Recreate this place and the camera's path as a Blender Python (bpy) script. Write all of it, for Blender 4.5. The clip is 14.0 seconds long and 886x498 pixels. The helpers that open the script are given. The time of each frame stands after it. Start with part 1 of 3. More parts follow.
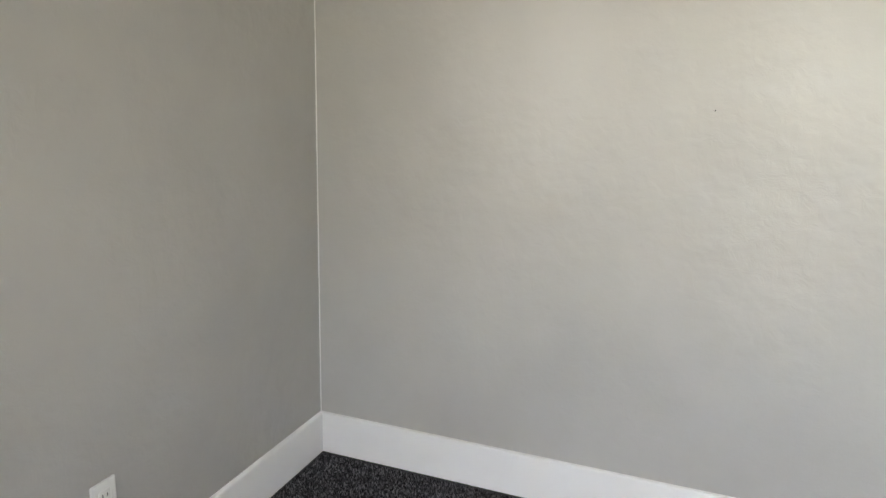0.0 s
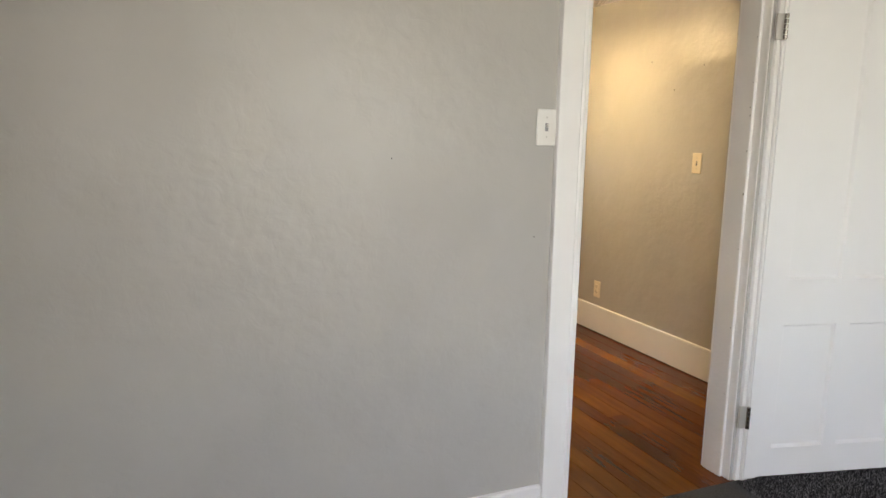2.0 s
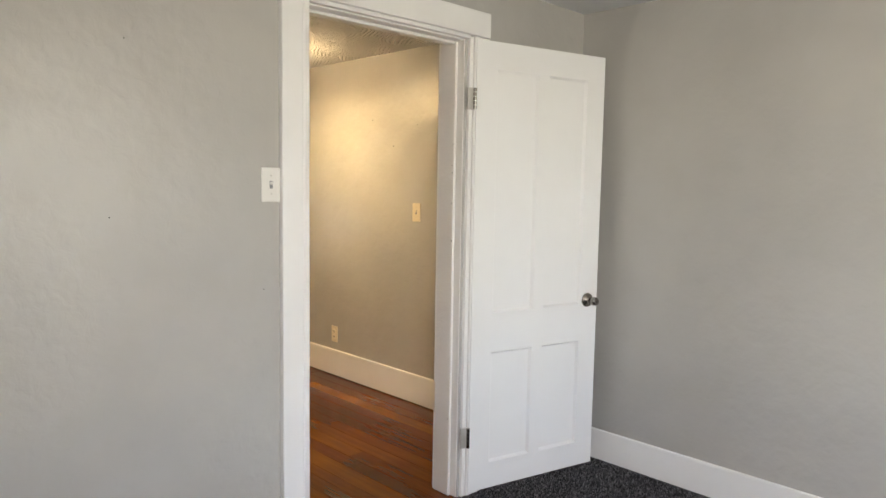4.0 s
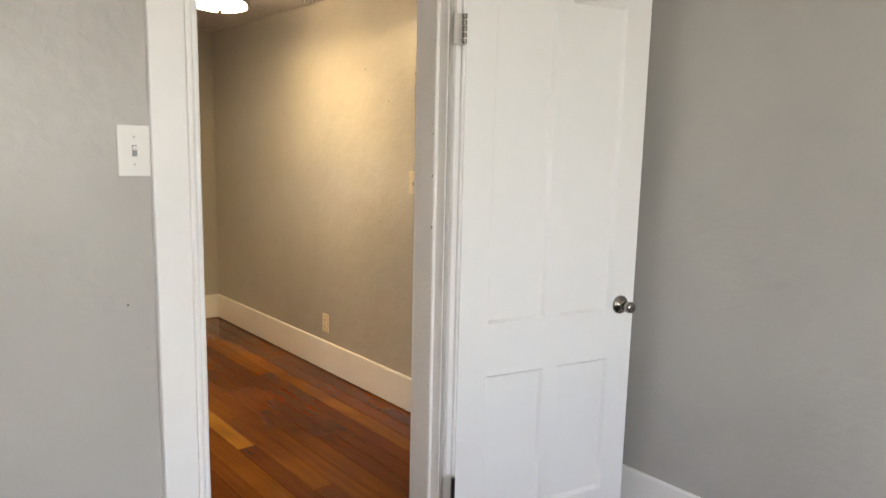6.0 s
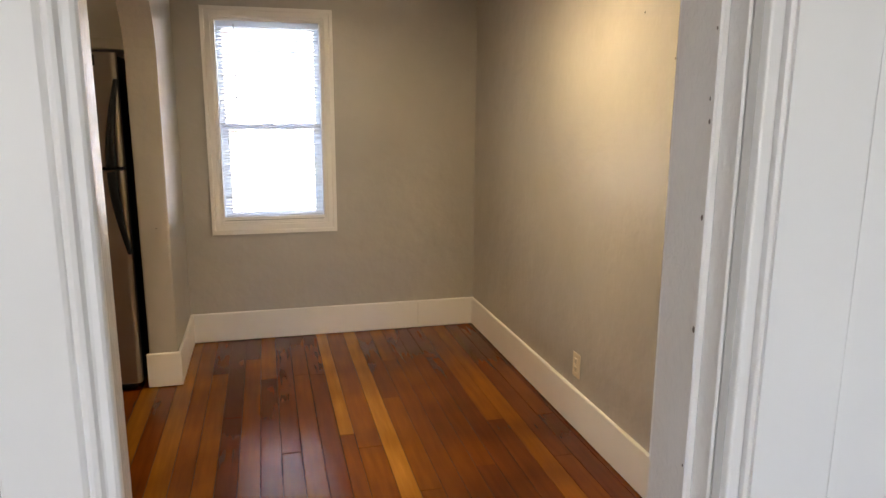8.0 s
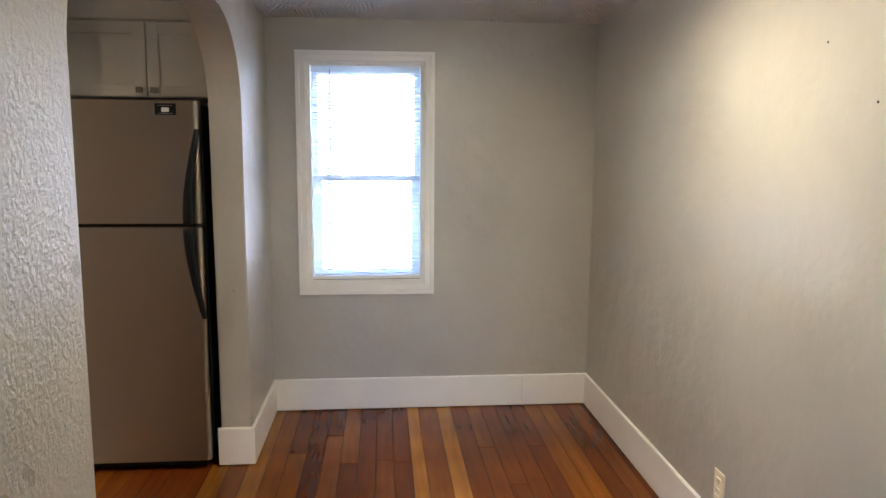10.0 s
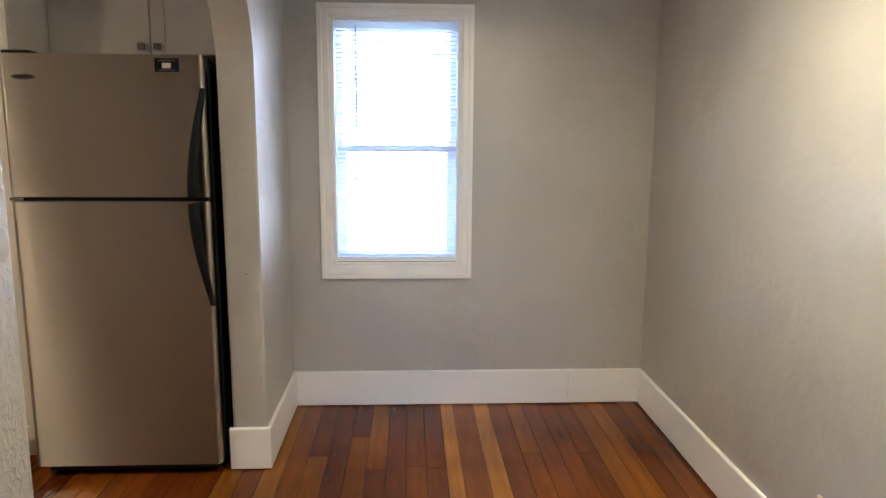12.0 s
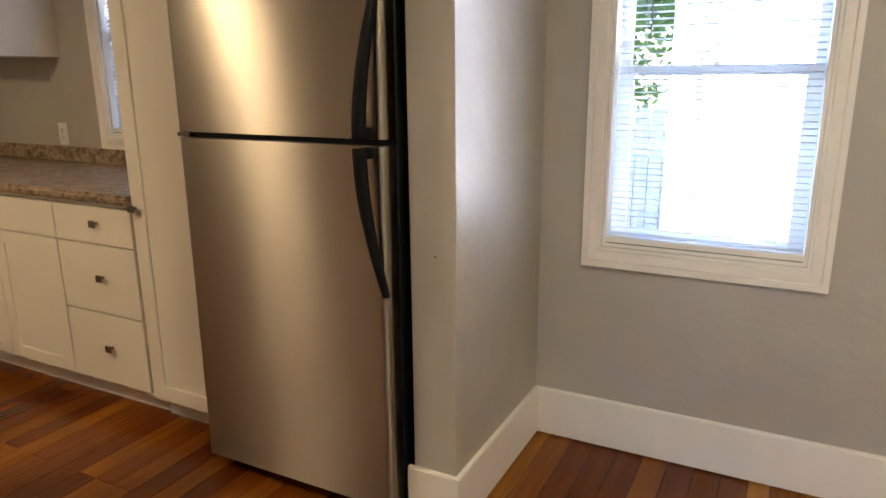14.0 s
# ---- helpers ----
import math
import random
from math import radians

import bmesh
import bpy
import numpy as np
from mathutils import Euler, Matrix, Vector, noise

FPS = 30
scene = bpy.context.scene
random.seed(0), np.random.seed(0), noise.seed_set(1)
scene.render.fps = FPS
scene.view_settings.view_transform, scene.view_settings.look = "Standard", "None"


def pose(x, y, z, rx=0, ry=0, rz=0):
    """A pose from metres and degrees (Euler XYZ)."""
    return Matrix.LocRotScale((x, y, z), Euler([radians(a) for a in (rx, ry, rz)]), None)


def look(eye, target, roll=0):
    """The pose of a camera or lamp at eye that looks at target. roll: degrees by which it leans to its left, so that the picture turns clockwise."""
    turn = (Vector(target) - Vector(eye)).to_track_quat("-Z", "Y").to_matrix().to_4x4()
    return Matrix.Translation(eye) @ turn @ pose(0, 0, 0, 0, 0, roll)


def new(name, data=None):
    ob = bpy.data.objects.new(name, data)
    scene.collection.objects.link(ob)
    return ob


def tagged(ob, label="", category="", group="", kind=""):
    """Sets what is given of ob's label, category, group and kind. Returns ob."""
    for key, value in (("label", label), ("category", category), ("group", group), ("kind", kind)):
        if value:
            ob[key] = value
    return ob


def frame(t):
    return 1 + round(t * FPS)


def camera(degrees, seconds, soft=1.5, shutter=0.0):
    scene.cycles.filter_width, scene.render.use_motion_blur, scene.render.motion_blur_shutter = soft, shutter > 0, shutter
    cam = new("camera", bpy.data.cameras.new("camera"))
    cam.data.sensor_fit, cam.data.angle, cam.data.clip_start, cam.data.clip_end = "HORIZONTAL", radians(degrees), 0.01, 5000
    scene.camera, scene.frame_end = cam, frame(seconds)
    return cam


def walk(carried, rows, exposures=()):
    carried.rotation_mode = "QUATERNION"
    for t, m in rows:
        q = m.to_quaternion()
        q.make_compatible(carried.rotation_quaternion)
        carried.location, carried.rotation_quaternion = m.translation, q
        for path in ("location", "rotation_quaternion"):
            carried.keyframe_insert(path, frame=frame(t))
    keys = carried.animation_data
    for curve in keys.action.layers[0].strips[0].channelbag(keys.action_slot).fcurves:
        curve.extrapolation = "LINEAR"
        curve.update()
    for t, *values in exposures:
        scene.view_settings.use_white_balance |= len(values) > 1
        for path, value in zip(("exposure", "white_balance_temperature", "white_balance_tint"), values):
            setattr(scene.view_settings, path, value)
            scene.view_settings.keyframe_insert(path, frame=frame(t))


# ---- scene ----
cam = camera(65.5, 14.0)
PATH = [
    (0, (0.289, -0.151, 1.294), (-0.409, 1.671, 0.857), 1.4),
    (0.5, (0.084, -0.161, 1.285), (-0.173, 1.779, 0.874), 1.7),
    (1, (-0.08, -0.063, 1.295), (0.065, 1.887, 0.874), 1.5),
    (1.5, (-0.259, -0.032, 1.308), (0.258, 1.866, 0.943), 1.4),
    (2, (-0.357, -0.034, 1.344), (0.417, 1.78, 1.013), 1.1),
    (2.5, (-0.43, -0.087, 1.373), (0.551, 1.634, 1.1), 1.4),
    (3, (-0.448, -0.125, 1.382), (0.714, 1.488, 1.161), 1.2),
    (3.5, (-0.424, -0.152, 1.384), (0.872, 1.359, 1.19), 1.1),
    (4, (-0.396, -0.176, 1.379), (0.998, 1.247, 1.193), 1.0),
    (6.5, (0.593, 0.437, 1.399), (1.777, 2.012, 1.054), 0.8),
    (7, (0.85, 0.646, 1.403), (1.819, 2.357, 1.034), 0.3),
    (7.5, (1.0, 0.883, 1.434), (1.727, 2.704, 1.038), 0.4),
    (8, (1.115, 1.09, 1.443), (1.605, 2.989, 1.048), 0.3),
    (8.5, (1.195, 1.262, 1.465), (1.482, 3.202, 1.075), 0.2),
    (9, (1.224, 1.453, 1.491), (1.446, 3.407, 1.129), 0.3),
    (11.5, (1.272, 1.756, 1.459), (1.386, 3.743, 1.257), 0.3),
    (12, (1.233, 2.004, 1.421), (1.328, 3.973, 1.088), 0.4),
    (12.5, (1.259, 2.279, 1.401), (1.319, 4.233, 0.977), 0.4),
    (13, (1.324, 2.599, 1.391), (1.112, 4.537, 0.941), -0.1),
    (13.5, (1.329, 2.894, 1.377), (0.827, 4.772, 0.907), -0.0),
    (14, (1.42, 3.178, 1.335), (0.531, 4.9, 0.84), -0.4),
]
EXPOSURES = [(0, 3.85, 6800, 12), (1, 3.65, 6900, 14), (2, 3.43, 6950, 15), (4, 3.5, 6950, 15), (6.5, 3.45, 6850, 17), (7.2, 3.3, 6900, 19),
             (8, 3.25, 6400, 18), (8.5, 3.4, 5800, 17), (9, 3.6, 5200, 16), (11.5, 3.6, 5050, 15), (12.5, 3.8, 5150, 15), (14, 3.55, 5750, 16)]
walk(cam, [(t, look(eye, target, roll)) for t, eye, target, roll in PATH], EXPOSURES)

# ---- light ----
world = bpy.data.worlds.new("sky")
scene.world = world
world.use_nodes = True
wn = world.node_tree.nodes
sky = wn.new("ShaderNodeTexSky")
sky.sky_type = "NISHITA"
sky.sun_disc = False
sky.sun_elevation = radians(52)
sky.sun_rotation = radians(150)
wn["Background"].inputs["Strength"].default_value = 0.15
world.node_tree.links.new(sky.outputs["Color"], wn["Background"].inputs["Color"])

sun = bpy.data.lights.new("sun", "SUN")
sun.energy, sun.angle, sun.color = 5.0, radians(0.5), (1.0, 0.95, 0.88)
new("sun", sun).matrix_world = look((4, -7, 10), (0, 0, 0))


def area(name, eye, target, w, h, watts, color, shape="RECTANGLE"):
    data = bpy.data.lights.new(name, "AREA")
    data.shape, data.size, data.size_y, data.energy, data.color = shape, w, h, watts, color
    ob = new(name, data)
    ob.matrix_world = look(eye, target)
    return ob


BXL = -0.945                      # bedroom window wall
DAY = (1.0, 0.955, 0.92)
WARM = (1.0, 0.70, 0.32)
SPOT = (1.0, 0.74, 0.30)
DLX, DLY = 1.77, 3.68             # dining room lamp
area("bedroom_daylight", (1.20, -2.33, 1.45), (1.20, 0, 1.50), 1.0, 1.3, 1.05, DAY)
area("bedroom_side_daylight", (BXL - 0.03, -1.15, 1.45), (2, -1.15, 1.50), 1.1, 1.3, 4.3, DAY)
area("dining_lamp", (DLX, DLY, 2.024), (DLX, DLY, 0), 0.2, 0.2, 0.66, SPOT, "DISK")
area("kitchen_lamp", (-1.45, 3.35, 2.060), (-1.45, 3.35, 0), 0.17, 0.17, 0.9, WARM, "DISK")


# ---- materials ----
def material(name, color, rough=0.5, metal=0.0, spec=0.5):
    m = bpy.data.materials.new(name)
    m.use_nodes = True
    b = m.node_tree.nodes["Principled BSDF"]
    b.inputs["Base Color"].default_value = (*color, 1)
    b.inputs["Roughness"].default_value = rough
    b.inputs["Metallic"].default_value = metal
    b.inputs["Specular IOR Level"].default_value = spec
    return m, m.node_tree.nodes, m.node_tree.links, b


def coords(n, l, scale=(1, 1, 1)):
    tc = n.new("ShaderNodeTexCoord")
    mp = n.new("ShaderNodeMapping")
    mp.inputs["Scale"].default_value = scale
    l.new(tc.outputs["Object"], mp.inputs["Vector"])
    return mp.outputs["Vector"]


def noise_tex(n, l, vec, scale, detail=3.0, rough=0.5, distort=0.0):
    t = n.new("ShaderNodeTexNoise")
    t.inputs["Scale"].default_value = scale
    t.inputs["Detail"].default_value = detail
    t.inputs["Roughness"].default_value = rough
    t.inputs["Distortion"].default_value = distort
    l.new(vec, t.inputs["Vector"])
    return t.outputs["Fac"]


def ramp(n, l, fac, stops):
    r = n.new("ShaderNodeValToRGB")
    while len(r.color_ramp.elements) < len(stops):
        r.color_ramp.elements.new(0.5)
    for e, (p, c) in zip(r.color_ramp.elements, stops):
        e.position, e.color = p, (*c, 1)
    l.new(fac, r.inputs["Fac"])
    return r.outputs["Color"]


def bump(n, l, b, fac, strength, dist, prev=None):
    k = n.new("ShaderNodeBump")
    k.inputs["Strength"].default_value = strength
    k.inputs["Distance"].default_value = dist
    l.new(fac, k.inputs["Height"])
    if prev:
        l.new(prev, k.inputs["Normal"])
    l.new(k.outputs["Normal"], b.inputs["Normal"])
    return k.outputs["Normal"]


def paint(name, color, rough, spread=0.06, grain=0.15, orange=90, blotch=1.3, heavy=0.0, wavy=0.06):
    m, n, l, b = material(name, color, rough)
    v = coords(n, l)
    f = noise_tex(n, l, v, blotch, 4, 0.6)
    lo = tuple(c * (1 - spread) for c in color)
    hi = tuple(min(1, c * (1 + spread)) for c in color)
    l.new(ramp(n, l, f, [(0.3, lo), (0.7, hi)]), b.inputs["Base Color"])
    r = n.new("ShaderNodeMapRange")
    r.inputs["To Min"].default_value, r.inputs["To Max"].default_value = rough - 0.06, rough + 0.1
    l.new(noise_tex(n, l, v, 3.5, 3), r.inputs["Value"])
    l.new(r.outputs["Result"], b.inputs["Roughness"])
    k = bump(n, l, b, noise_tex(n, l, v, orange, 3), grain, 0.002)
    k = bump(n, l, b, noise_tex(n, l, v, 6, 3), wavy, 0.025, k)
    k = bump(n, l, b, noise_tex(n, l, v, 22, 4, 0.6, 1.0), wavy * 0.5, 0.008, k)
    if heavy:
        bump(n, l, b, noise_tex(n, l, coords(n, l, (1, 1, 0.85)), 70, 5, 0.65, 0.4), heavy, 0.008, k)
    return m


WALL = (0.455, 0.44, 0.412)
M_WALL = paint("wall_paint", WALL, 0.32, 0.08, wavy=0.36)
M_PILLAR = paint("textured_wall_paint", WALL, 0.27, heavy=0.75)
M_TRIM = paint("trim_paint", (0.86, 0.85, 0.83), 0.32, 0.03, 0.04, 60, 3, wavy=0.012)
M_JAMB = paint("brushed_gloss_paint", (0.84, 0.82, 0.79), 0.22, 0.03, 0.06, 60, 3, heavy=0.30, wavy=0.05)
M_DOOR = paint("door_paint", (0.86, 0.86, 0.85), 0.38, 0.02, 0.15, 45, 2)
M_CAB = paint("cabinet_paint", (0.78, 0.76, 0.71), 0.35, 0.02, 0.05, 60, 2)
M_BCEIL = paint("bedroom_ceiling_paint", (0.78, 0.79, 0.80), 0.6, 0.03, 0.3, 50, 2)
M_PLATE = material("plate_plastic", (0.80, 0.79, 0.75), 0.3)[0]
M_IVORY = material("ivory_plastic", (0.80, 0.71, 0.54), 0.3)[0]


def thin_vinyl(name, share):
    m, n, l, b = material(name, (0.84, 0.85, 0.86), 0.4)
    t = n.new("ShaderNodeBsdfTranslucent")
    t.inputs["Color"].default_value = (0.80, 0.85, 0.92, 1)
    x = n.new("ShaderNodeMixShader")
    x.inputs["Fac"].default_value = share
    l.new(b.outputs["BSDF"], x.inputs[1])
    l.new(t.outputs["BSDF"], x.inputs[2])
    l.new(x.outputs["Shader"], n["Material Output"].inputs["Surface"])
    return m


M_BLIND = thin_vinyl("blind_vinyl", 0.7)
M_VINYL = thin_vinyl("window_vinyl", 0.45)
M_DARK = material("slot_dark", (0.02, 0.02, 0.02), 0.5)[0]
M_BLACK = material("black_plastic", (0.008, 0.010, 0.014), 0.5, 0, 0.14)[0]
M_GAP = material("joint_dark", (0.03, 0.02, 0.015), 0.8)[0]
M_WAND = material("wand_plastic", (0.25, 0.26, 0.27), 0.3)[0]


def ceiling_material():
    m, n, l, b = material("ceiling_plaster", (0.82, 0.80, 0.78), 0.55)
    v = coords(n, l)
    cells = n.new("ShaderNodeTexVoronoi")
    cells.inputs["Scale"].default_value = 8
    warp = n.new("ShaderNodeTexNoise")
    warp.inputs["Scale"].default_value = 6
    l.new(v, warp.inputs["Vector"])
    shift = n.new("ShaderNodeVectorMath")
    shift.operation = "MULTIPLY_ADD"
    shift.inputs[1].default_value = (0.16, 0.16, 0.0)
    l.new(warp.outputs["Color"], shift.inputs[0])
    l.new(v, shift.inputs[2])
    l.new(shift.outputs["Vector"], cells.inputs["Vector"])
    turn = n.new("ShaderNodeVectorRotate")
    turn.rotation_type = "Z_AXIS"
    ang = n.new("ShaderNodeMath")
    ang.operation = "MULTIPLY"
    ang.inputs[1].default_value = 9.0
    l.new(cells.outputs["Color"], ang.inputs[0])
    l.new(ang.outputs["Value"], turn.inputs["Angle"])
    l.new(v, turn.inputs["Vector"])
    w = n.new("ShaderNodeTexWave")
    w.wave_type = "BANDS"
    w.inputs["Scale"].default_value, w.inputs["Distortion"].default_value = 14, 3.5
    w.inputs["Detail"].default_value, w.inputs["Detail Scale"].default_value = 4, 1.6
    l.new(turn.outputs["Vector"], w.inputs["Vector"])
    k = bump(n, l, b, w.outputs["Fac"], 1.0, 0.02)
    bump(n, l, b, noise_tex(n, l, v, 60, 4, 0.6), 0.4, 0.004, k)
    return m


M_CEIL = ceiling_material()


def wood_material(name, stops):
    m, n, l, b = material(name, (0.3, 0.1, 0.03), 0.28, 0.0, 0.34)
    info = n.new("ShaderNodeObjectInfo")
    tc = n.new("ShaderNodeTexCoord")
    off = n.new("ShaderNodeVectorMath")
    off.operation = "MULTIPLY_ADD"
    l.new(info.outputs["Random"], off.inputs[0])
    off.inputs[1].default_value = (37, 53, 11)
    l.new(tc.outputs["Object"], off.inputs[2])
    mp = n.new("ShaderNodeMapping")
    mp.inputs["Scale"].default_value = (14, 0.9, 14)
    l.new(off.outputs["Vector"], mp.inputs["Vector"])
    grain = noise_tex(n, l, mp.outputs["Vector"], 3.0, 4, 0.55, 0.0)
    base = ramp(n, l, info.outputs["Random"], stops)
    shade = ramp(n, l, grain, [(0.25, (0.74, 0.68, 0.62)), (0.75, (1.14, 1.15, 1.1))])
    mix = n.new("ShaderNodeMix")
    mix.data_type, mix.blend_type = "RGBA", "MULTIPLY"
    mix.inputs["Factor"].default_value = 1.0
    l.new(base, mix.inputs["A"])
    l.new(shade, mix.inputs["B"])
    geo = n.new("ShaderNodeNewGeometry")
    worn = ramp(n, l, noise_tex(n, l, geo.outputs["Position"], 1.7, 2, 0.5), [(0.34, (0.58, 0.52, 0.48)), (0.60, (1.15, 1.15, 1.12))])
    mix2 = n.new("ShaderNodeMix")
    mix2.data_type, mix2.blend_type = "RGBA", "MULTIPLY"
    mix2.inputs["Factor"].default_value = 0.8
    l.new(mix.outputs["Result"], mix2.inputs["A"])
    l.new(worn, mix2.inputs["B"])
    l.new(mix2.outputs["Result"], b.inputs["Base Color"])
    r = n.new("ShaderNodeMapRange")
    r.inputs["To Min"].default_value, r.inputs["To Max"].default_value = 0.14, 0.28
    l.new(noise_tex(n, l, geo.outputs["Position"], 3, 2), r.inputs["Value"])
    l.new(r.outputs["Result"], b.inputs["Roughness"])
    bump(n, l, b, noise_tex(n, l, geo.outputs["Position"], 9, 1), 0.06, 0.006)
    return m


M_WOOD = wood_material("plank_fir", [(0.0, (0.110, 0.024, 0.003)), (0.35, (0.160, 0.041, 0.003)), (0.7, (0.205, 0.059, 0.003)), (1.0, (0.260, 0.086, 0.003))])
M_WOODL = wood_material("plank_sapwood", [(0.0, (0.38, 0.160, 0.018)), (1.0, (0.42, 0.185, 0.022))])
M_WOODM = wood_material("plank_golden", [(0.0, (0.23, 0.085, 0.006)), (1.0, (0.27, 0.105, 0.008))])


def carpet_material():
    m, n, l, b = material("carpet_pile", (0.03, 0.03, 0.032), 0.95, 0, 0.1)
    v = coords(n, l)
    l.new(ramp(n, l, noise_tex(n, l, v, 160, 4, 0.7), [(0.3, (0.02, 0.02, 0.021)), (0.7, (0.17, 0.17, 0.175))]), b.inputs["Base Color"])
    bump(n, l, b, noise_tex(n, l, v, 220, 3, 0.7), 1.0, 0.01)
    return m


M_CARPET = carpet_material()


def tuft_material():
    m, n, l, b = material("carpet_fibre", (0.06, 0.06, 0.06), 0.9, 0, 0.1)
    geo = n.new("ShaderNodeNewGeometry")
    l.new(ramp(n, l, geo.outputs["Random Per Island"], [(0.0, (0.015, 0.015, 0.016)), (0.6, (0.06, 0.06, 0.063)), (1.0, (0.26, 0.26, 0.27))]), b.inputs["Base Color"])
    return m


M_TUFT = tuft_material()


def steel_material():
    m, n, l, b = material("brushed_steel", (0.45, 0.43, 0.40), 0.33, 1.0)
    v = coords(n, l, (260, 260, 2))
    f = noise_tex(n, l, v, 1.0, 3)
    r = n.new("ShaderNodeMapRange")
    r.inputs["To Min"].default_value, r.inputs["To Max"].default_value = 0.29, 0.34
    l.new(f, r.inputs["Value"])
    l.new(r.outputs["Result"], b.inputs["Roughness"])
    b.inputs["Anisotropic"].default_value = 1.0
    tan = n.new("ShaderNodeTangent")
    tan.direction_type, tan.axis = "RADIAL", "Z"
    l.new(tan.outputs["Tangent"], b.inputs["Tangent"])
    b.inputs["Anisotropic Rotation"].default_value = 0.25
    k = bump(n, l, b, f, 0.03, 0.001)
    bump(n, l, b, noise_tex(n, l, coords(n, l), 2.5, 2), 0.1, 0.02, k)
    return m


M_STEEL = steel_material()
M_NICKEL = material("satin_nickel", (0.30, 0.28, 0.255), 0.22, 1.0)[0]
M_HINGE = material("painted_hinge", (0.60, 0.58, 0.54), 0.4, 0.4)[0]
M_KNOB = material("dark_nickel", (0.20, 0.18, 0.16), 0.3, 1.0)[0]


def laminate_material():
    m, n, l, b = material("stone_laminate", (0.3, 0.24, 0.18), 0.3)
    v = coords(n, l)
    f = noise_tex(n, l, v, 16, 8, 0.7, 1.6)
    l.new(ramp(n, l, f, [(0.3, (0.05, 0.035, 0.025)), (0.45, (0.2, 0.14, 0.09)), (0.58, (0.42, 0.34, 0.25)), (0.75, (0.28, 0.25, 0.22))]), b.inputs["Base Color"])
    return m


M_LAM = laminate_material()


def glass_material():
    m, n, l, b = material("window_glass", (1, 1, 1), 0.0)
    b.inputs["Transmission Weight"].default_value = 1.0
    b.inputs["IOR"].default_value = 1.45
    return m


M_GLASS = glass_material()


def glow(name, color, strength):
    m, n, l, b = material(name, color, 0.4)
    b.inputs["Emission Color"].default_value = (*color, 1)
    b.inputs["Emission Strength"].default_value = strength
    return m


M_GLOW = glow("lamp_diffuser", (1.0, 0.76, 0.40), 7.5)
M_GLOWK = glow("kitchen_diffuser", (1.0, 0.70, 0.34), 7.5)


# ---- building helpers ----
def box(bm, x0, x1, y0, y1, z0, z1, bevel=0.0, seg=1):
    vs = [bm.verts.new((x, y, z)) for x in (x0, x1) for y in (y0, y1) for z in (z0, z1)]
    fs = [bm.faces.new([vs[i] for i in f]) for f in ((0, 1, 3, 2), (4, 6, 7, 5), (0, 4, 5, 1), (2, 3, 7, 6), (0, 2, 6, 4), (1, 5, 7, 3))]
    if bevel:
        es = list({e for f in fs for e in f.edges})
        bmesh.ops.bevel(bm, geom=es, offset=bevel, segments=seg, affect="EDGES", profile=0.5)
    return bm


def cyl(bm, r0, r1, depth, m, seg=20):
    bmesh.ops.create_cone(bm, cap_ends=True, segments=seg, radius1=r0, radius2=r1, depth=depth, matrix=m)
    return bm


def lathe(bm, profile, m, seg=28):
    rings = []
    for r, h in profile:
        rings.append([bm.verts.new(m @ Vector((r * math.cos(2 * math.pi * i / seg), r * math.sin(2 * math.pi * i / seg), h))) for i in range(seg)])
    for a, b in zip(rings, rings[1:]):
        for i in range(seg):
            bm.faces.new((a[i], a[(i + 1) % seg], b[(i + 1) % seg], b[i]))
    bm.faces.new(rings[0][::-1])
    bm.faces.new(rings[-1])
    return bm


def part(name, bm, mat, parent=None, label="", smooth=False):
    bmesh.ops.recalc_face_normals(bm, faces=bm.faces)
    me = bpy.data.meshes.new(name)
    bm.to_mesh(me)
    bm.free()
    me.materials.append(mat)
    if smooth:
        for p in me.polygons:
            p.use_smooth = True
    ob = new(name, me)
    if parent:
        ob.parent = parent
    if label:
        ob["label"] = label
    return ob


def boxed(name, dims, mat, parent=None, label="", bevel=0.0, seg=1):
    return part(name, box(bmesh.new(), *dims, bevel, seg), mat, parent, label)


def empty(name, m=None):
    ob = new(name)
    if m is not None:
        ob.matrix_world = m
    return ob


def structure(ob, label, category):
    return tagged(ob, label, category, kind="structure")


# ---- plan ----
DW0, DW1 = 1.865, 1.990           # wall between bedroom and dining room
FAR = 5.472                       # window wall
AW0, AW1 = 0.485, 0.628           # arch wall
XR = 2.460                        # dining room's right wall
BXR, BYB = 2.560, -2.30
KXL = -2.90
CEIL, BCEIL = 2.200, 2.235
OX0, OX1, OZ = 0.895, 1.715, 2.000  # rough door opening
TOP = 2.42


def multi(name, boxes, mat, label, category):
    bm = bmesh.new()
    for b in boxes:
        box(bm, *b)
    return structure(part(name, bm, mat), label, category)


multi("wall_door", [(KXL - 0.15, OX0, DW0, DW1, 0, TOP), (OX1, BXR + 0.15, DW0, DW1, 0, TOP), (OX0, OX1, DW0, DW1, OZ, TOP)], M_WALL, "grey painted plaster wall with a doorway", "wall")
multi("wall_bedroom_left", [(BXL - 0.15, BXL, BYB, -1.72, 0, TOP), (BXL - 0.15, BXL, -0.58, DW0, 0, TOP), (BXL - 0.15, BXL, -1.72, -0.58, 0, 0.78), (BXL - 0.15, BXL, -1.72, -0.58, 2.12, TOP)], M_WALL, "grey painted plaster bedroom wall", "wall")
multi("wall_bedroom_right", [(BXR, BXR + 0.15, BYB, DW0, 0, TOP)], M_WALL, "grey painted plaster bedroom wall behind open door", "wall")
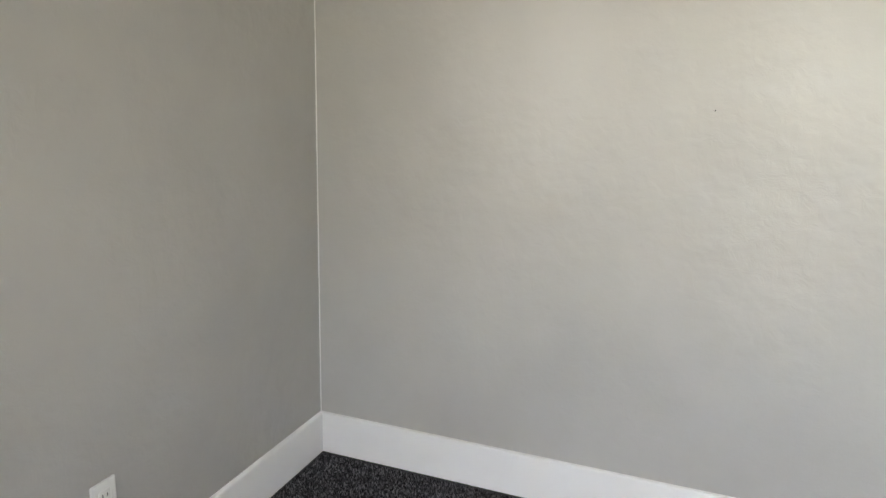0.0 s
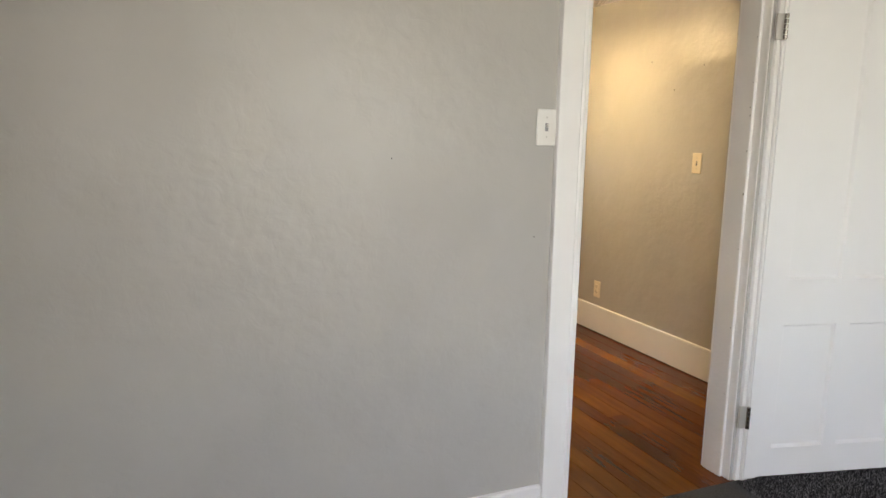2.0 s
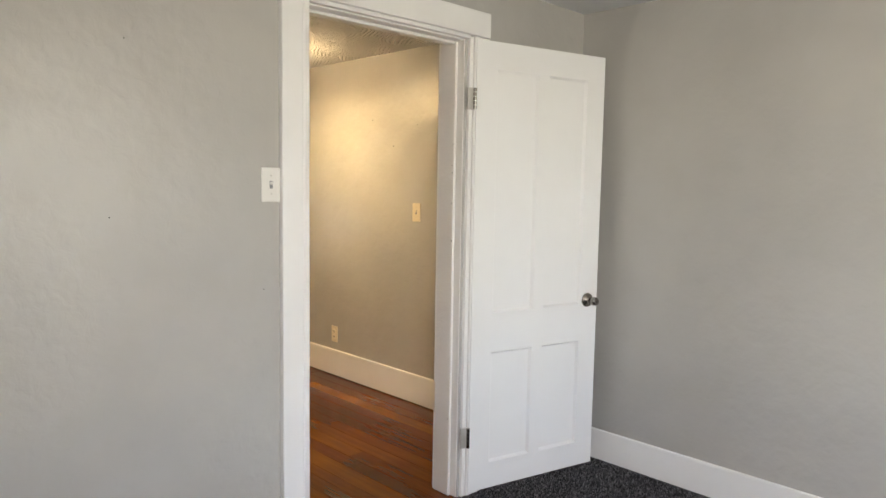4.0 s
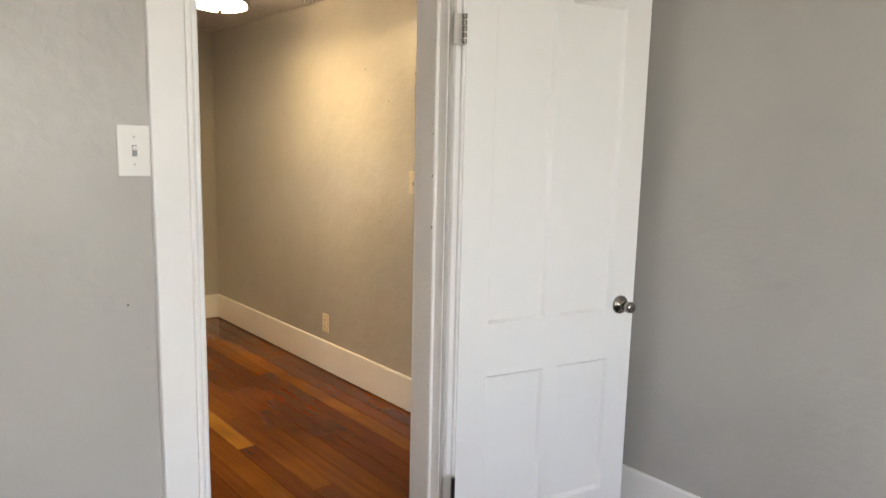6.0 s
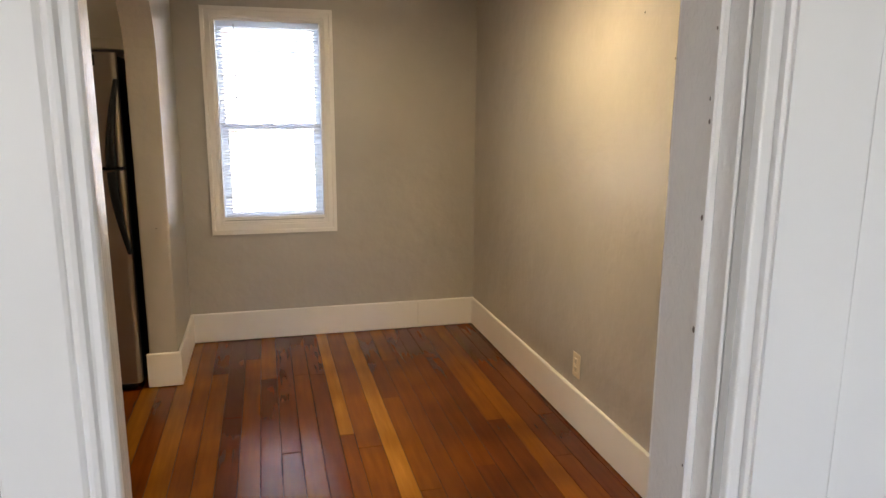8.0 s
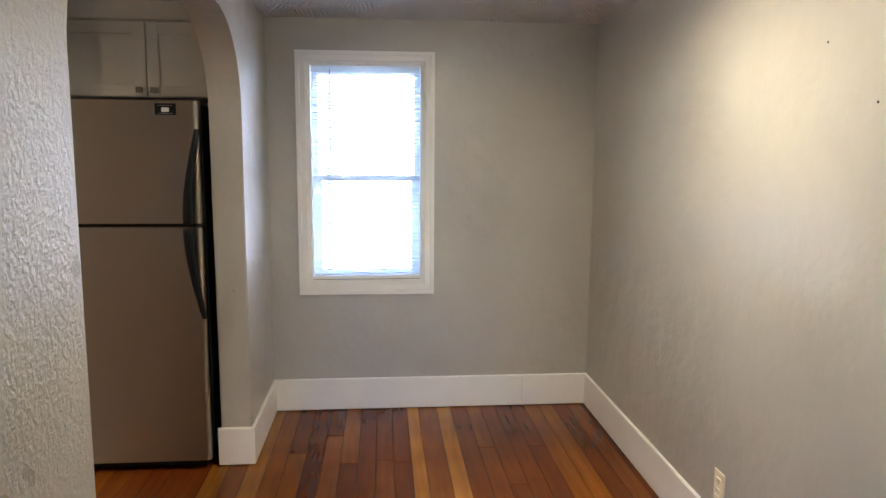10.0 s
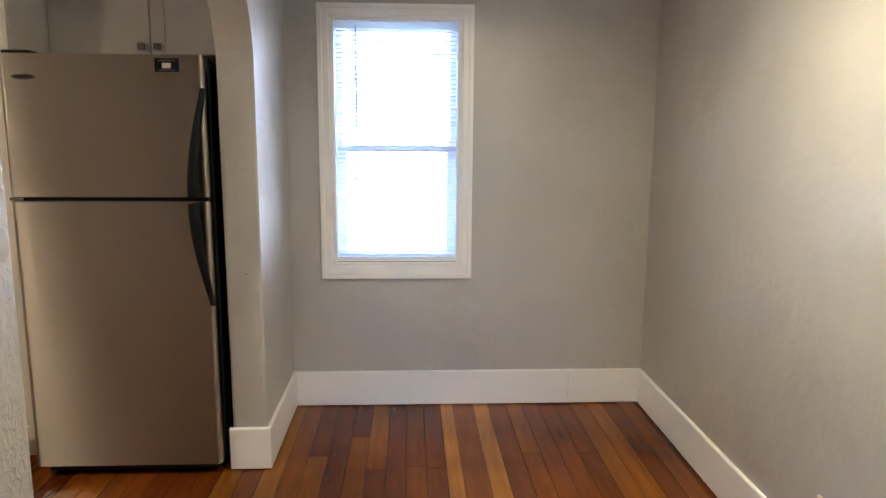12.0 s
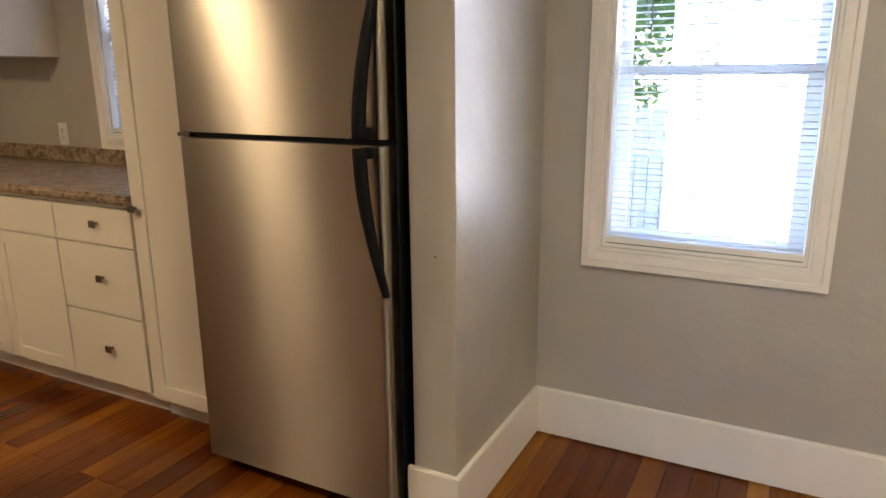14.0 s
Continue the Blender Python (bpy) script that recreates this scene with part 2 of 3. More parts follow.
multi("wall_bedroom_back", [(BXL, 0.68, BYB - 0.15, BYB, 0, TOP), (1.72, BXR, BYB - 0.15, BYB, 0, TOP), (0.68, 1.72, BYB - 0.15, BYB, 0, 0.8), (0.68, 1.72, BYB - 0.15, BYB, 2.1, TOP)], M_WALL, "grey painted plaster bedroom wall with window opening", "wall")
multi("wall_dining_right", [(XR, XR + 0.15, DW1, FAR + 0.14, -0.06, TOP)], M_WALL, "grey painted plaster dining room wall", "wall")

WX0, WX1, WZ0, WZ1 = 0.850, 1.480, 0.755, 1.965     # dining window opening
KX0, KX1, KZ0, KZ1 = -1.585, -0.955, 1.050, 2.050   # kitchen window opening


def far_wall():
    b = []
    xs = [KXL - 0.15, KX0, KX1, WX0, WX1, XR]
    for i in (0, 2, 4):
        b.append((xs[i], xs[i + 1], FAR, FAR + 0.14, -0.06, TOP))
    for x0, x1, z0, z1 in ((KX0, KX1, KZ0, KZ1), (WX0, WX1, WZ0, WZ1)):
        b.append((x0, x1, FAR, FAR + 0.14, -0.06, z0))
        b.append((x0, x1, FAR, FAR + 0.14, z1, TOP))
    multi("wall_window", b, M_WALL, "grey painted plaster wall with two windows", "wall")


far_wall()
multi("wall_kitchen_left", [(KXL - 0.15, KXL, DW1, FAR, -0.06, TOP)], M_WALL, "grey painted plaster kitchen wall", "wall")


def arch_wall():
    ya, yb, spring, top, rad = 3.065, 4.785, 1.68, 2.05, 0.42
    pts = [(DW1, 0), (ya, 0)]
    for i in range(13):
        a = math.pi - i / 12 * math.pi / 2
        pts.append((ya + rad + rad * math.cos(a), spring + (top - spring) * math.sin(a)))
    for i in range(13):
        a = math.pi / 2 - i / 12 * math.pi / 2
        pts.append((yb - rad + rad * math.cos(a), spring + (top - spring) * math.sin(a)))
    pts += [(yb, 0), (FAR, 0), (FAR, TOP), (DW1, TOP)]
    bm = bmesh.new()
    a = [bm.verts.new((AW0, y, z)) for y, z in pts]
    b = [bm.verts.new((AW1, y, z)) for y, z in pts]
    fa, fb = bm.faces.new(a), bm.faces.new(b[::-1])
    sides = []
    for i in range(len(pts)):
        j = (i + 1) % len(pts)
        sides.append(bm.faces.new((a[i], b[i], b[j], a[j])))
    es = [e for f in sides[1:28] for e in f.edges if e in fa.edges or e in fb.edges]
    bmesh.ops.bevel(bm, geom=list(set(es)), offset=0.012, segments=3, affect="EDGES", profile=0.5)
    bmesh.ops.bisect_plane(bm, geom=bm.verts[:] + bm.edges[:] + bm.faces[:], plane_co=(0, 3.55, 0), plane_no=(0, 1, 0))
    bmesh.ops.triangulate(bm, faces=[f for f in bm.faces if len(f.verts) > 4])
    for f in bm.faces:
        f.material_index = 0 if f.calc_center_median().y < 3.55 else 1
    ob = part("wall_arch", bm, M_PILLAR)
    ob.data.materials.append(M_WALL)
    structure(ob, "textured grey plaster wall with rounded archway", "wall")


arch_wall()
multi("ceiling_dining", [(KXL, XR, DW1, FAR, CEIL, CEIL + 0.1)], M_CEIL, "white swirled plaster ceiling", "ceiling")
multi("ceiling_bedroom", [(BXL, BXR, BYB, DW0, BCEIL, BCEIL + 0.1)], M_BCEIL, "white plaster bedroom ceiling", "ceiling")
# unseen slab, added so that no sky light leaks in above the ceilings
multi("sky_cover", [(KXL - 0.3, BXR + 0.3, BYB - 0.3, FAR + 0.3, TOP, TOP + 0.1)], M_TRIM, "unseen flat slab added over the rooms to block sky light", "roof")


def carpet():
    bm = bmesh.new()
    box(bm, BXL, BXR, BYB, DW0 - 0.006, -0.05, 0.0)
    structure(part("floor_carpet", bm, M_CARPET), "dark charcoal cut pile carpet", "carpet")
    rng = random.Random(4)
    verts, faces = [], []
    def tuft(x, y):
        i = len(verts)
        h, r, dx, dy = rng.uniform(0.005, 0.012), rng.uniform(0.0025, 0.0045), rng.uniform(-0.004, 0.004), rng.uniform(-0.004, 0.004)
        a = rng.uniform(0, 2)
        for k in range(3):
            verts.append((x + r * math.cos(a + k * 2.094), y + r * math.sin(a + k * 2.094), -0.001))
        verts.append((x + dx, y + dy, h))
        faces.extend([(i, i + 1, i + 3), (i + 1, i + 2, i + 3), (i + 2, i, i + 3)])
    for x0, x1, y0, y1, k in ((1.72, BXR - 0.02, 0.9, 1.84, 45000), (BXL + 0.02, 0.2, 1.3, 1.84, 32000)):
        for _ in range(k):
            tuft(rng.uniform(x0, x1), rng.uniform(y0, y1))
    me = bpy.data.meshes.new("carpet_tufts")
    me.from_pydata(verts, [], faces)
    me.materials.append(M_TUFT)
    tagged(new("carpet_tufts", me), "short dark charcoal carpet tufts", "carpet", kind="stuff")


carpet()


def board(name, x0, x1, y0, y1, h, label, face):
    """A baseboard with a chamfered top; face: which side looks into the room."""
    bm = box(bmesh.new(), x0, x1, y0, y1, 0.007, h)
    lim = {"-y": lambda v: v.co.y < y0 + 1e-4, "+y": lambda v: v.co.y > y1 - 1e-4, "-x": lambda v: v.co.x < x0 + 1e-4, "+x": lambda v: v.co.x > x1 - 1e-4}[face]
    es = [e for e in bm.edges if all(lim(v) and v.co.z > h - 1e-4 for v in e.verts)]
    bmesh.ops.bevel(bm, geom=es, offset=0.009, segments=3, affect="EDGES", profile=0.6)
    return structure(part(name, bm, M_TRIM), label, "baseboard")


BB = "tall white painted wooden baseboard"
T = 0.015
BH = 0.158
board("baseboard", BXL, 0.829, DW0 - T, DW0, BH, BB, "-y")
board("baseboard", 1.846, BXR, DW0 - T, DW0, BH, BB, "-y")
board("baseboard", BXL, BXL + T, BYB, DW0 - T, BH, BB, "+x")
board("baseboard", BXR - T, BXR, BYB, DW0 - T, BH, BB, "-x")
DH = 0.188
board("baseboard", AW1, XR, FAR - T, FAR, DH, BB, "-y")
board("baseboard", XR - T, XR, DW1, FAR - T, DH, BB, "-x")
board("baseboard", AW1, AW1 + T, 4.770, FAR - T, DH, BB, "+x")
board("baseboard", AW0 - 0.012, AW1, 4.770, 4.785, DH, BB, "-y")
board("baseboard", AW1, AW1 + T, DW1, 3.08, DH, BB, "+x")


def corner_bead(x, y, h):
    bm = bmesh.new()
    cyl(bm, 0.0018, 0.0018, h - BH, pose(x, y, (h + BH) / 2), 6)
    structure(part("trim", bm, M_TRIM), "thin white caulk line down the corner", "trim")


seam = box(bmesh.new(), 2.0685, 2.0705, FAR - T - 0.0008, FAR - T + 0.002, 0.03, DH - 0.012)
structure(part("trim", seam, M_HINGE), "thin joint between two baseboard lengths", "trim")
corner_bead(BXL + 0.001, DW0 - 0.001, BCEIL)


# ---- doorway ----
def doorway():
    t = empty("door_trim")
    structure(t, "white painted door casing with moulded inner edge", "trim")
    y = DW0
    JX0, JX1 = 0.928, 1.694
    for name, d in (("side_casing", (1.752, 1.846, y - 0.022, y, 0, 2.0)), ("head_casing", (0.830, 1.846, y - 0.024, y, 2.002, 2.105))):
        boxed(name, d, M_TRIM, t, bevel=0.003)
    # latch side: flat board running into two worn beads
    prof = ((0.830, 0.0), (0.830, 0.020), (0.833, 0.022), (0.909, 0.022), (0.912, 0.0195), (0.914, 0.0165), (0.917, 0.0195), (0.921, 0.021), (0.926, 0.0195), (0.929, 0.0135), (0.932, 0.0125), (0.939, 0.0125), (0.943, 0.010), (0.945, 0.006), (0.945, 0.0))
    bm = bmesh.new()
    rng = random.Random(3)
    rows = [[bm.verts.new((px + rng.uniform(-0.0006, 0.0006), y - pd, 2.0 * k / 16)) for px, pd in prof] for k in range(17)]
    for lo, hi in zip(rows, rows[1:]):
        for k in range(len(prof)):
            bm.faces.new((lo[k], lo[(k + 1) % len(prof)], hi[(k + 1) % len(prof)], hi[k]))
    bm.faces.new(rows[0][::-1])
    bm.faces.new(rows[-1])
    part("side_casing", bm, M_TRIM, t, smooth=False)
    boxed("moulding", (1.728, 1.750, y - 0.014, y + 0.02, 0.002, 1.996), M_TRIM, t, bevel=0.004, seg=2)
    boxed("moulding", (0.9458, 1.727, y - 0.020, y, 1.984, 2.001), M_TRIM, t, bevel=0.004, seg=2)
    # jambs with door stop
    boxed("jamb", (0.8955, JX0 - 0.002, y + 0.001, DW1 + 0.004, 0.002, 1.998), M_JAMB, t, bevel=0.002)
    boxed("jamb", (JX1 + 0.0145, 1.7145, y + 0.001, DW1 + 0.004, 0.002, 1.998), M_JAMB, t, bevel=0.002)
    boxed("head_jamb", (JX0, JX1 + 0.0145, y + 0.001, DW1 + 0.004, 1.978, 1.998), M_TRIM, t, bevel=0.002)
    boxed("door_stop", (JX1, JX1 + 0.014, y + 0.035, DW1 + 0.006, 0.002, 1.976), M_JAMB, t, bevel=0.003)
    boxed("door_stop", (JX0 + 0.001, JX1 - 0.001, y + 0.04, y + 0.085, 1.965, 1.9775), M_TRIM, t, bevel=0.003)
    # casing on the dining side
    boxed("side_casing", (0.82, 0.915, DW1, DW1 + 0.02, 0.002, 2.0), M_TRIM, t, bevel=0.003)
    boxed("side_casing", (1.70, 1.795, DW1, DW1 + 0.02, 0.002, 2.0), M_TRIM, t, bevel=0.003)
    boxed("head_casing", (0.83, 1.795, DW1, DW1 + 0.022, 2.002, 2.10), M_TRIM, t, bevel=0.003)
    # chipped paint along the hinge-side edge
    rng = random.Random(8)
    for z in (0.35, 0.62, 0.93, 1.14, 1.30, 1.43, 1.46, 1.55, 1.71):
        w = rng.uniform(0.0015, 0.0035)
        part("paint_chip", lathe(bmesh.new(), [(w, 0), (w * 0.8, 0.0008), (w * 0.2, 0.001)], pose(JX1 - 0.0002, y + 0.041 + rng.uniform(0, 0.006), z, 0, -90, 0) @ Matrix.Diagonal((1.6, 0.8, 1, 1)), 7), M_KNOB, t, "chip in the white paint")
    # strike plate
    boxed("strike_plate", (0.9262, 0.9470, y - 0.007, y + 0.034, 0.765, 0.825), M_KNOB, t, "dark worn strike plate", 0.001)


doorway()


def door():
    W, H, TH = 0.728, 1.968, 0.035
    ang = math.degrees(math.atan2(1.672 - 1.836, 2.457 - 1.756))
    d = empty("door_1", pose(1.756, 1.836, 0.020, 0, 0, ang))
    structure(d, "white painted four-panel wooden door standing wide open", "door")
    xs = (0.108, 0.335, 0.395, 0.622)
    zs = (0.118, 0.622, 0.800, 1.853)
    y0, y1 = 0.0, TH
    for name, x0, x1, z0, z1 in (("stile", 0, xs[0], 0, H), ("stile", xs[3], W, 0, H), ("rail", xs[0], xs[3], 0, zs[0]), ("rail", xs[0], xs[3], zs[1], zs[2]), ("rail", xs[0], xs[3], zs[3], H), ("mullion", xs[1], xs[2], zs[0], zs[1]), ("mullion", xs[1], xs[2], zs[2], zs[3])):
        boxed(name, (x0, x1, y0, y1, z0, z1), M_DOOR, d)
    for x0, x1 in ((xs[0], xs[1]), (xs[2], xs[3])):
        for z0, z1 in ((zs[0], zs[1]), (zs[2], zs[3])):
            p = boxed("panel", (x0, x1, y0 + 0.013, y1 - 0.013, z0, z1), M_DOOR, d)
            for side in (0, 1):
                bm = bmesh.new()
                yo, yi = (y0 + 0.0015, y0 + 0.0125) if side == 0 else (y1 - 0.0015, y1 - 0.0125)
                a, b = 0.0, 0.010
                o = [bm.verts.new((x, yo, z)) for x, z in ((x0 + a, z0 + a), (x1 - a, z0 + a), (x1 - a, z1 - a), (x0 + a, z1 - a))]
                i = [bm.verts.new((x, yi, z)) for x, z in ((x0 + b, z0 + b), (x1 - b, z0 + b), (x1 - b, z1 - b), (x0 + b, z1 - b))]
                for k in range(4):
                    bm.faces.new((o[k], o[(k + 1) % 4], i[(k + 1) % 4], i[k]))
                part("moulding", bm, M_DOOR, p)
    for face, s in ((y0, -1), (y1, 1)):
        m = Matrix.Translation((W - 0.062, face, 0.818)) @ Matrix.Rotation(radians(90 if s < 0 else -90), 4, "X")
        k = part("door_knob", lathe(bmesh.new(), [(0.034, 0.0), (0.034, 0.004), (0.030, 0.009), (0.015, 0.012), (0.012, 0.020), (0.012, 0.030), (0.017, 0.036), (0.0205, 0.045), (0.0205, 0.054), (0.017, 0.064), (0.010, 0.066)], m), M_NICKEL, d, "satin nickel round door knob", True)
        part("keyhole", cyl(bmesh.new(), 0.0035, 0.0035, 0.002, m @ Matrix.Translation((0, 0, 0.0665)), 10), M_DARK, k)
    for z in (0.255, 1.720):
        h = boxed("hinge", (-0.045, -0.004, -0.004, 0.004, z - 0.045, z + 0.045), M_HINGE, d, "paint-flecked metal butt hinge", 0.001)
        for k in range(5):
            part("hinge_knuckle", cyl(bmesh.new(), 0.0075, 0.0075, 0.0145, pose(-0.014, -0.012, z - 0.036 + k * 0.018), 12), M_NICKEL, h)
    boxed("latch_plate", (W, W + 0.001, 0.006, TH - 0.006, 0.795, 0.845), M_NICKEL, d)


door()


# ---- windows ----
def slat_mesh(w):
    bm = bmesh.new()
    r = [[bm.verts.new((x, (i / 4 - 0.5) * 0.024, 0.0022 - 0.0088 * (i / 4 - 0.5) ** 2 * 1.0)) for i in range(5)] for x in (-w / 2, w / 2)]
    for i in range(4):
        bm.faces.new((r[0][i], r[0][i + 1], r[1][i + 1], r[1][i]))
    ext = bmesh.ops.extrude_face_region(bm, geom=bm.faces[:])
    bmesh.ops.translate(bm, verts=[v for v in ext["geom"] if isinstance(v, bmesh.types.BMVert)], vec=(0, 0, -0.0006))
    bmesh.ops.recalc_face_normals(bm, faces=bm.faces)
    me = bpy.data.meshes.new("slat")
    bm.to_mesh(me)
    bm.free()
    me.materials.append(M_BLIND)
    return me


def window(name, x0, x1, z0, z1, label):
    w = empty(name)
    structure(w, label, "window")
    c, yf = 0.064, FAR - 0.016
    # mitred casing, one board a side
    ring_o = ((x0 - c, z0 - c - 0.006), (x1 + c, z0 - c - 0.006), (x1 + c, z1 + c), (x0 - c, z1 + c))
    ring_i = ((x0, z0), (x1, z0), (x1, z1), (x0, z1))
    for k in range(4):
        bm = bmesh.new()
        o0, o1, i1, i0 = ring_o[k], ring_o[(k + 1) % 4], ring_i[(k + 1) % 4], ring_i[k]
        lay = []
        for depth, f in ((FAR, 0.0), (yf - 0.004, 0.0), (yf - 0.004, 0.30), (yf, 0.36), (yf, 0.80), (yf + 0.004, 0.86), (yf + 0.004, 1.0), (FAR, 1.0)):
            p0 = (o0[0] + (i0[0] - o0[0]) * f, depth, o0[1] + (i0[1] - o0[1]) * f)
            p1 = (o1[0] + (i1[0] - o1[0]) * f, depth, o1[1] + (i1[1] - o1[1]) * f)
            lay.append((bm.verts.new(p0), bm.verts.new(p1)))
        for a, b in zip(lay, lay[1:]):
            bm.faces.new((a[0], a[1], b[1], b[0]))
        bm.faces.new([q[0] for q in lay])
        bm.faces.new([q[1] for q in lay][::-1])
        part("window_casing", bm, M_TRIM, w)
    # liner and frame
    e = 0.012
    for nm, d in (("window_jamb", (x0 + 0.0005, x0 + e, FAR + 0.001, FAR + 0.139, z0 + e, z1 - e)), ("window_jamb", (x1 - e, x1 - 0.0005, FAR + 0.001, FAR + 0.139, z0 + e, z1 - e)),
                  ("window_sill", (x0 + 0.0005, x1 - 0.0005, FAR + 0.001, FAR + 0.139, z0 + 0.0005, z0 + e)), ("window_head", (x0 + 0.0005, x1 - 0.0005, FAR + 0.001, FAR + 0.139, z1 - e, z1 - 0.0005))):
        boxed(nm, d, M_TRIM, w, bevel=0.001)
    boxed("sill_stop", (x0 + e, x1 - e, FAR + 0.004, FAR + 0.02, z0 + e, z0 + 0.034), M_TRIM, w, bevel=0.002)
    # solid dark strip whose colour gives the shade of the gap below the stop
    boxed("sill_gap_shade", (x0 + e + 0.001, x1 - e - 0.001, FAR + 0.0022, FAR + 0.0038, z0 + e + 0.0005, z0 + e + 0.004), M_WAND, w, "dark strip drawn as the shade in the gap under the sash stop")
    zm = z0 + (z1 - z0) * 0.487
    for nm, ya, za, zb, s in (("lower_sash", FAR + 0.062, z0 + e + 0.001, zm + 0.012, 0.048), ("upper_sash", FAR + 0.092, zm - 0.02, z1 - e - 0.001, 0.032)):
        xa, xb = x0 + e + 0.001, x1 - e - 0.001
        yb = ya + 0.028
        bm = bmesh.new()
        box(bm, xa, xa + s, ya, yb, za, zb, 0.002)
        box(bm, xb - s, xb, ya, yb, za, zb, 0.002)
        box(bm, xa + s, xb - s, ya, yb, za, za + s * 0.9, 0.002)
        box(bm, xa + s, xb - s, ya, yb, zb - 0.034, zb, 0.002)
        sash = part(nm, bm, M_VINYL, w, "white vinyl window sash")
        pane = boxed("pane", (xa + s - 0.003, xb - s + 0.003, ya + 0.011, ya + 0.016, za + s * 0.9 - 0.003, zb - 0.031), M_GLASS, sash)
        pane.visible_shadow = False
    bm = box(bmesh.new(), (x0 + x1) / 2 - 0.03, (x0 + x1) / 2 + 0.03, FAR + 0.05, FAR + 0.0615, zm + 0.0, zm + 0.01, 0.002)
    cyl(bm, 0.008, 0.006, 0.012, pose((x0 + x1) / 2, FAR + 0.056, zm + 0.016))
    part("sash_lock", bm, M_VINYL, w)
    return w


window("window_1", WX0, WX1, WZ0, WZ1, "white double-hung window over the dining room wall")
window("window_2", KX0, KX1, KZ0, KZ1, "white double-hung window above the kitchen counter")


def blind(x0, x1, z0, z1, tilt, label):
    b = empty("window_blind", pose((x0 + x1) / 2, FAR + 0.034, z0))
    tagged(b, label, "blind")
    w, h = x1 - x0 - 0.03, z1 - z0
    boxed("head_rail", (-w / 2 - 0.002, w / 2 + 0.002, -0.014, 0.014, h - 0.046, h - 0.013), M_BLIND, b, bevel=0.002)
    boxed("bottom_rail", (-w / 2, w / 2, -0.012, 0.012, 0.036, 0.046), M_BLIND, b, bevel=0.003)
    me = slat_mesh(w)
    rng = random.Random(5)
    z = 0.064
    while z < h - 0.055:
        s = new("slat", me)
        s.parent = b
        s.location = (0, 0, z)
        s.rotation_euler = (radians(tilt + rng.uniform(-2, 2)), 0, 0)
        z += 0.0205
    for x in (-w * 0.36, w * 0.36):
        for y in (-0.0125, 0.0125):
            part("ladder_cord", cyl(bmesh.new(), 0.0006, 0.0006, h - 0.09, pose(x, y, h / 2), 5), M_BLIND, b)
    part("tilt_wand", cyl(bmesh.new(), 0.0028, 0.0028, 0.48, pose(-w / 2 + 0.10, -0.02, h - 0.29), 8), M_WAND, b, "clear grey plastic tilt wand")
    part("wand_hook", cyl(bmesh.new(), 0.002, 0.002, 0.02, pose(-w / 2 + 0.10, -0.017, h - 0.042), 8), M_WAND, b)


blind(WX0 + 0.004, WX1 - 0.004, WZ0, WZ1, -8, "white horizontal mini blind lowered with open slats")
blind(KX0 + 0.004, KX1 - 0.004, KZ0, KZ1, 52, "white horizontal mini blind lowered with tilted slats")


# ---- switches and outlets ----
def wall_plate(kind, m, label, mat=M_PLATE):
    """Plate in the local x-z plane, looking along -y."""
    t = empty(kind, m)
    tagged(t, label, "switch" if kind == "light_switch" else "outlet")
    boxed("plate", (-0.035, 0.035, -0.006, 0.0, -0.057, 0.057), mat, t, bevel=0.0028, seg=2)
    if kind == "light_switch":
        boxed("toggle_slot", (-0.0055, 0.0055, -0.0066, -0.0055, -0.0125, 0.0125), M_WAND, t)
        bm = box(bmesh.new(), -0.0042, 0.0042, -0.016, -0.0060, -0.004, 0.004, 0.001)
        bmesh.ops.rotate(bm, verts=bm.verts, cent=(0, 0, 0), matrix=Matrix.Rotation(radians(-28), 3, "X"))
        part("toggle", bm, mat, t)
        sc = (-0.030, 0.030)
    else:
        for z in (-0.0195, 0.0195):
            r = boxed("receptacle", (-0.017, 0.017, -0.0085, -0.0055, z - 0.0143, z + 0.0143), mat, t, bevel=0.004, seg=2)
            for x in (-0.0065, 0.0065):
                boxed("slot", (x - 0.0012, x + 0.0012, -0.0089, -0.0084, z - 0.002, z + 0.007), M_DARK, r)
            part("ground_hole", cyl(bmesh.new(), 0.0024, 0.0024, 0.0006, pose(0, -0.0087, z - 0.008, 90), 10), M_DARK, r)
        sc = (0.0,)
    for z in sc:
        part("screw", cyl(bmesh.new(), 0.003, 0.0025, 0.0012, pose(0, -0.0064, z, 90), 10), M_HINGE, t)


wall_plate("light_switch", pose(0.7965, DW0, 1.369), "white toggle light switch beside the door casing")
wall_plate("light_switch", pose(XR, 2.976, 1.206, 0, 0, -90), "ivory toggle light switch on dining room wall", M_IVORY)
wall_plate("outlet", pose(XR, 3.832, 0.301, 0, 0, -90), "ivory duplex outlet above the baseboard", M_IVORY)
wall_plate("outlet", pose(BXL, 0.905, 0.350, 0, 0, 90), "white duplex outlet on bedroom wall")
wall_plate("outlet", pose(-1.955, FAR, 1.045), "white duplex outlet above kitchen counter")


# ---- wall marks ----
def nail_hole(x, y, z, rz, size=0.004):
    """A small hole with a raised rim of filler, looking along local -y."""
    t = part("nail_hole", lathe(bmesh.new(), [(size, 0.0), (size * 0.9, 0.0008), (size * 0.5, 0.0009), (size * 0.3, 0.0002)], pose(x, y, z, 0, 0, rz) @ pose(0, 0, 0, 90), 10), M_DARK)
    tagged(t, "small dark nail hole in painted plaster", "nail hole", "nail holes in the walls")


for x, z in ((0.287, 1.270), (0.770, 1.022), (0.339, 1.772)):
    nail_hole(x, DW0, z, 0, 0.002)
for y, z in ((3.204, 1.617), (3.418, 1.791), (2.98, 1.74)):
    nail_hole(XR, y, z, -90)
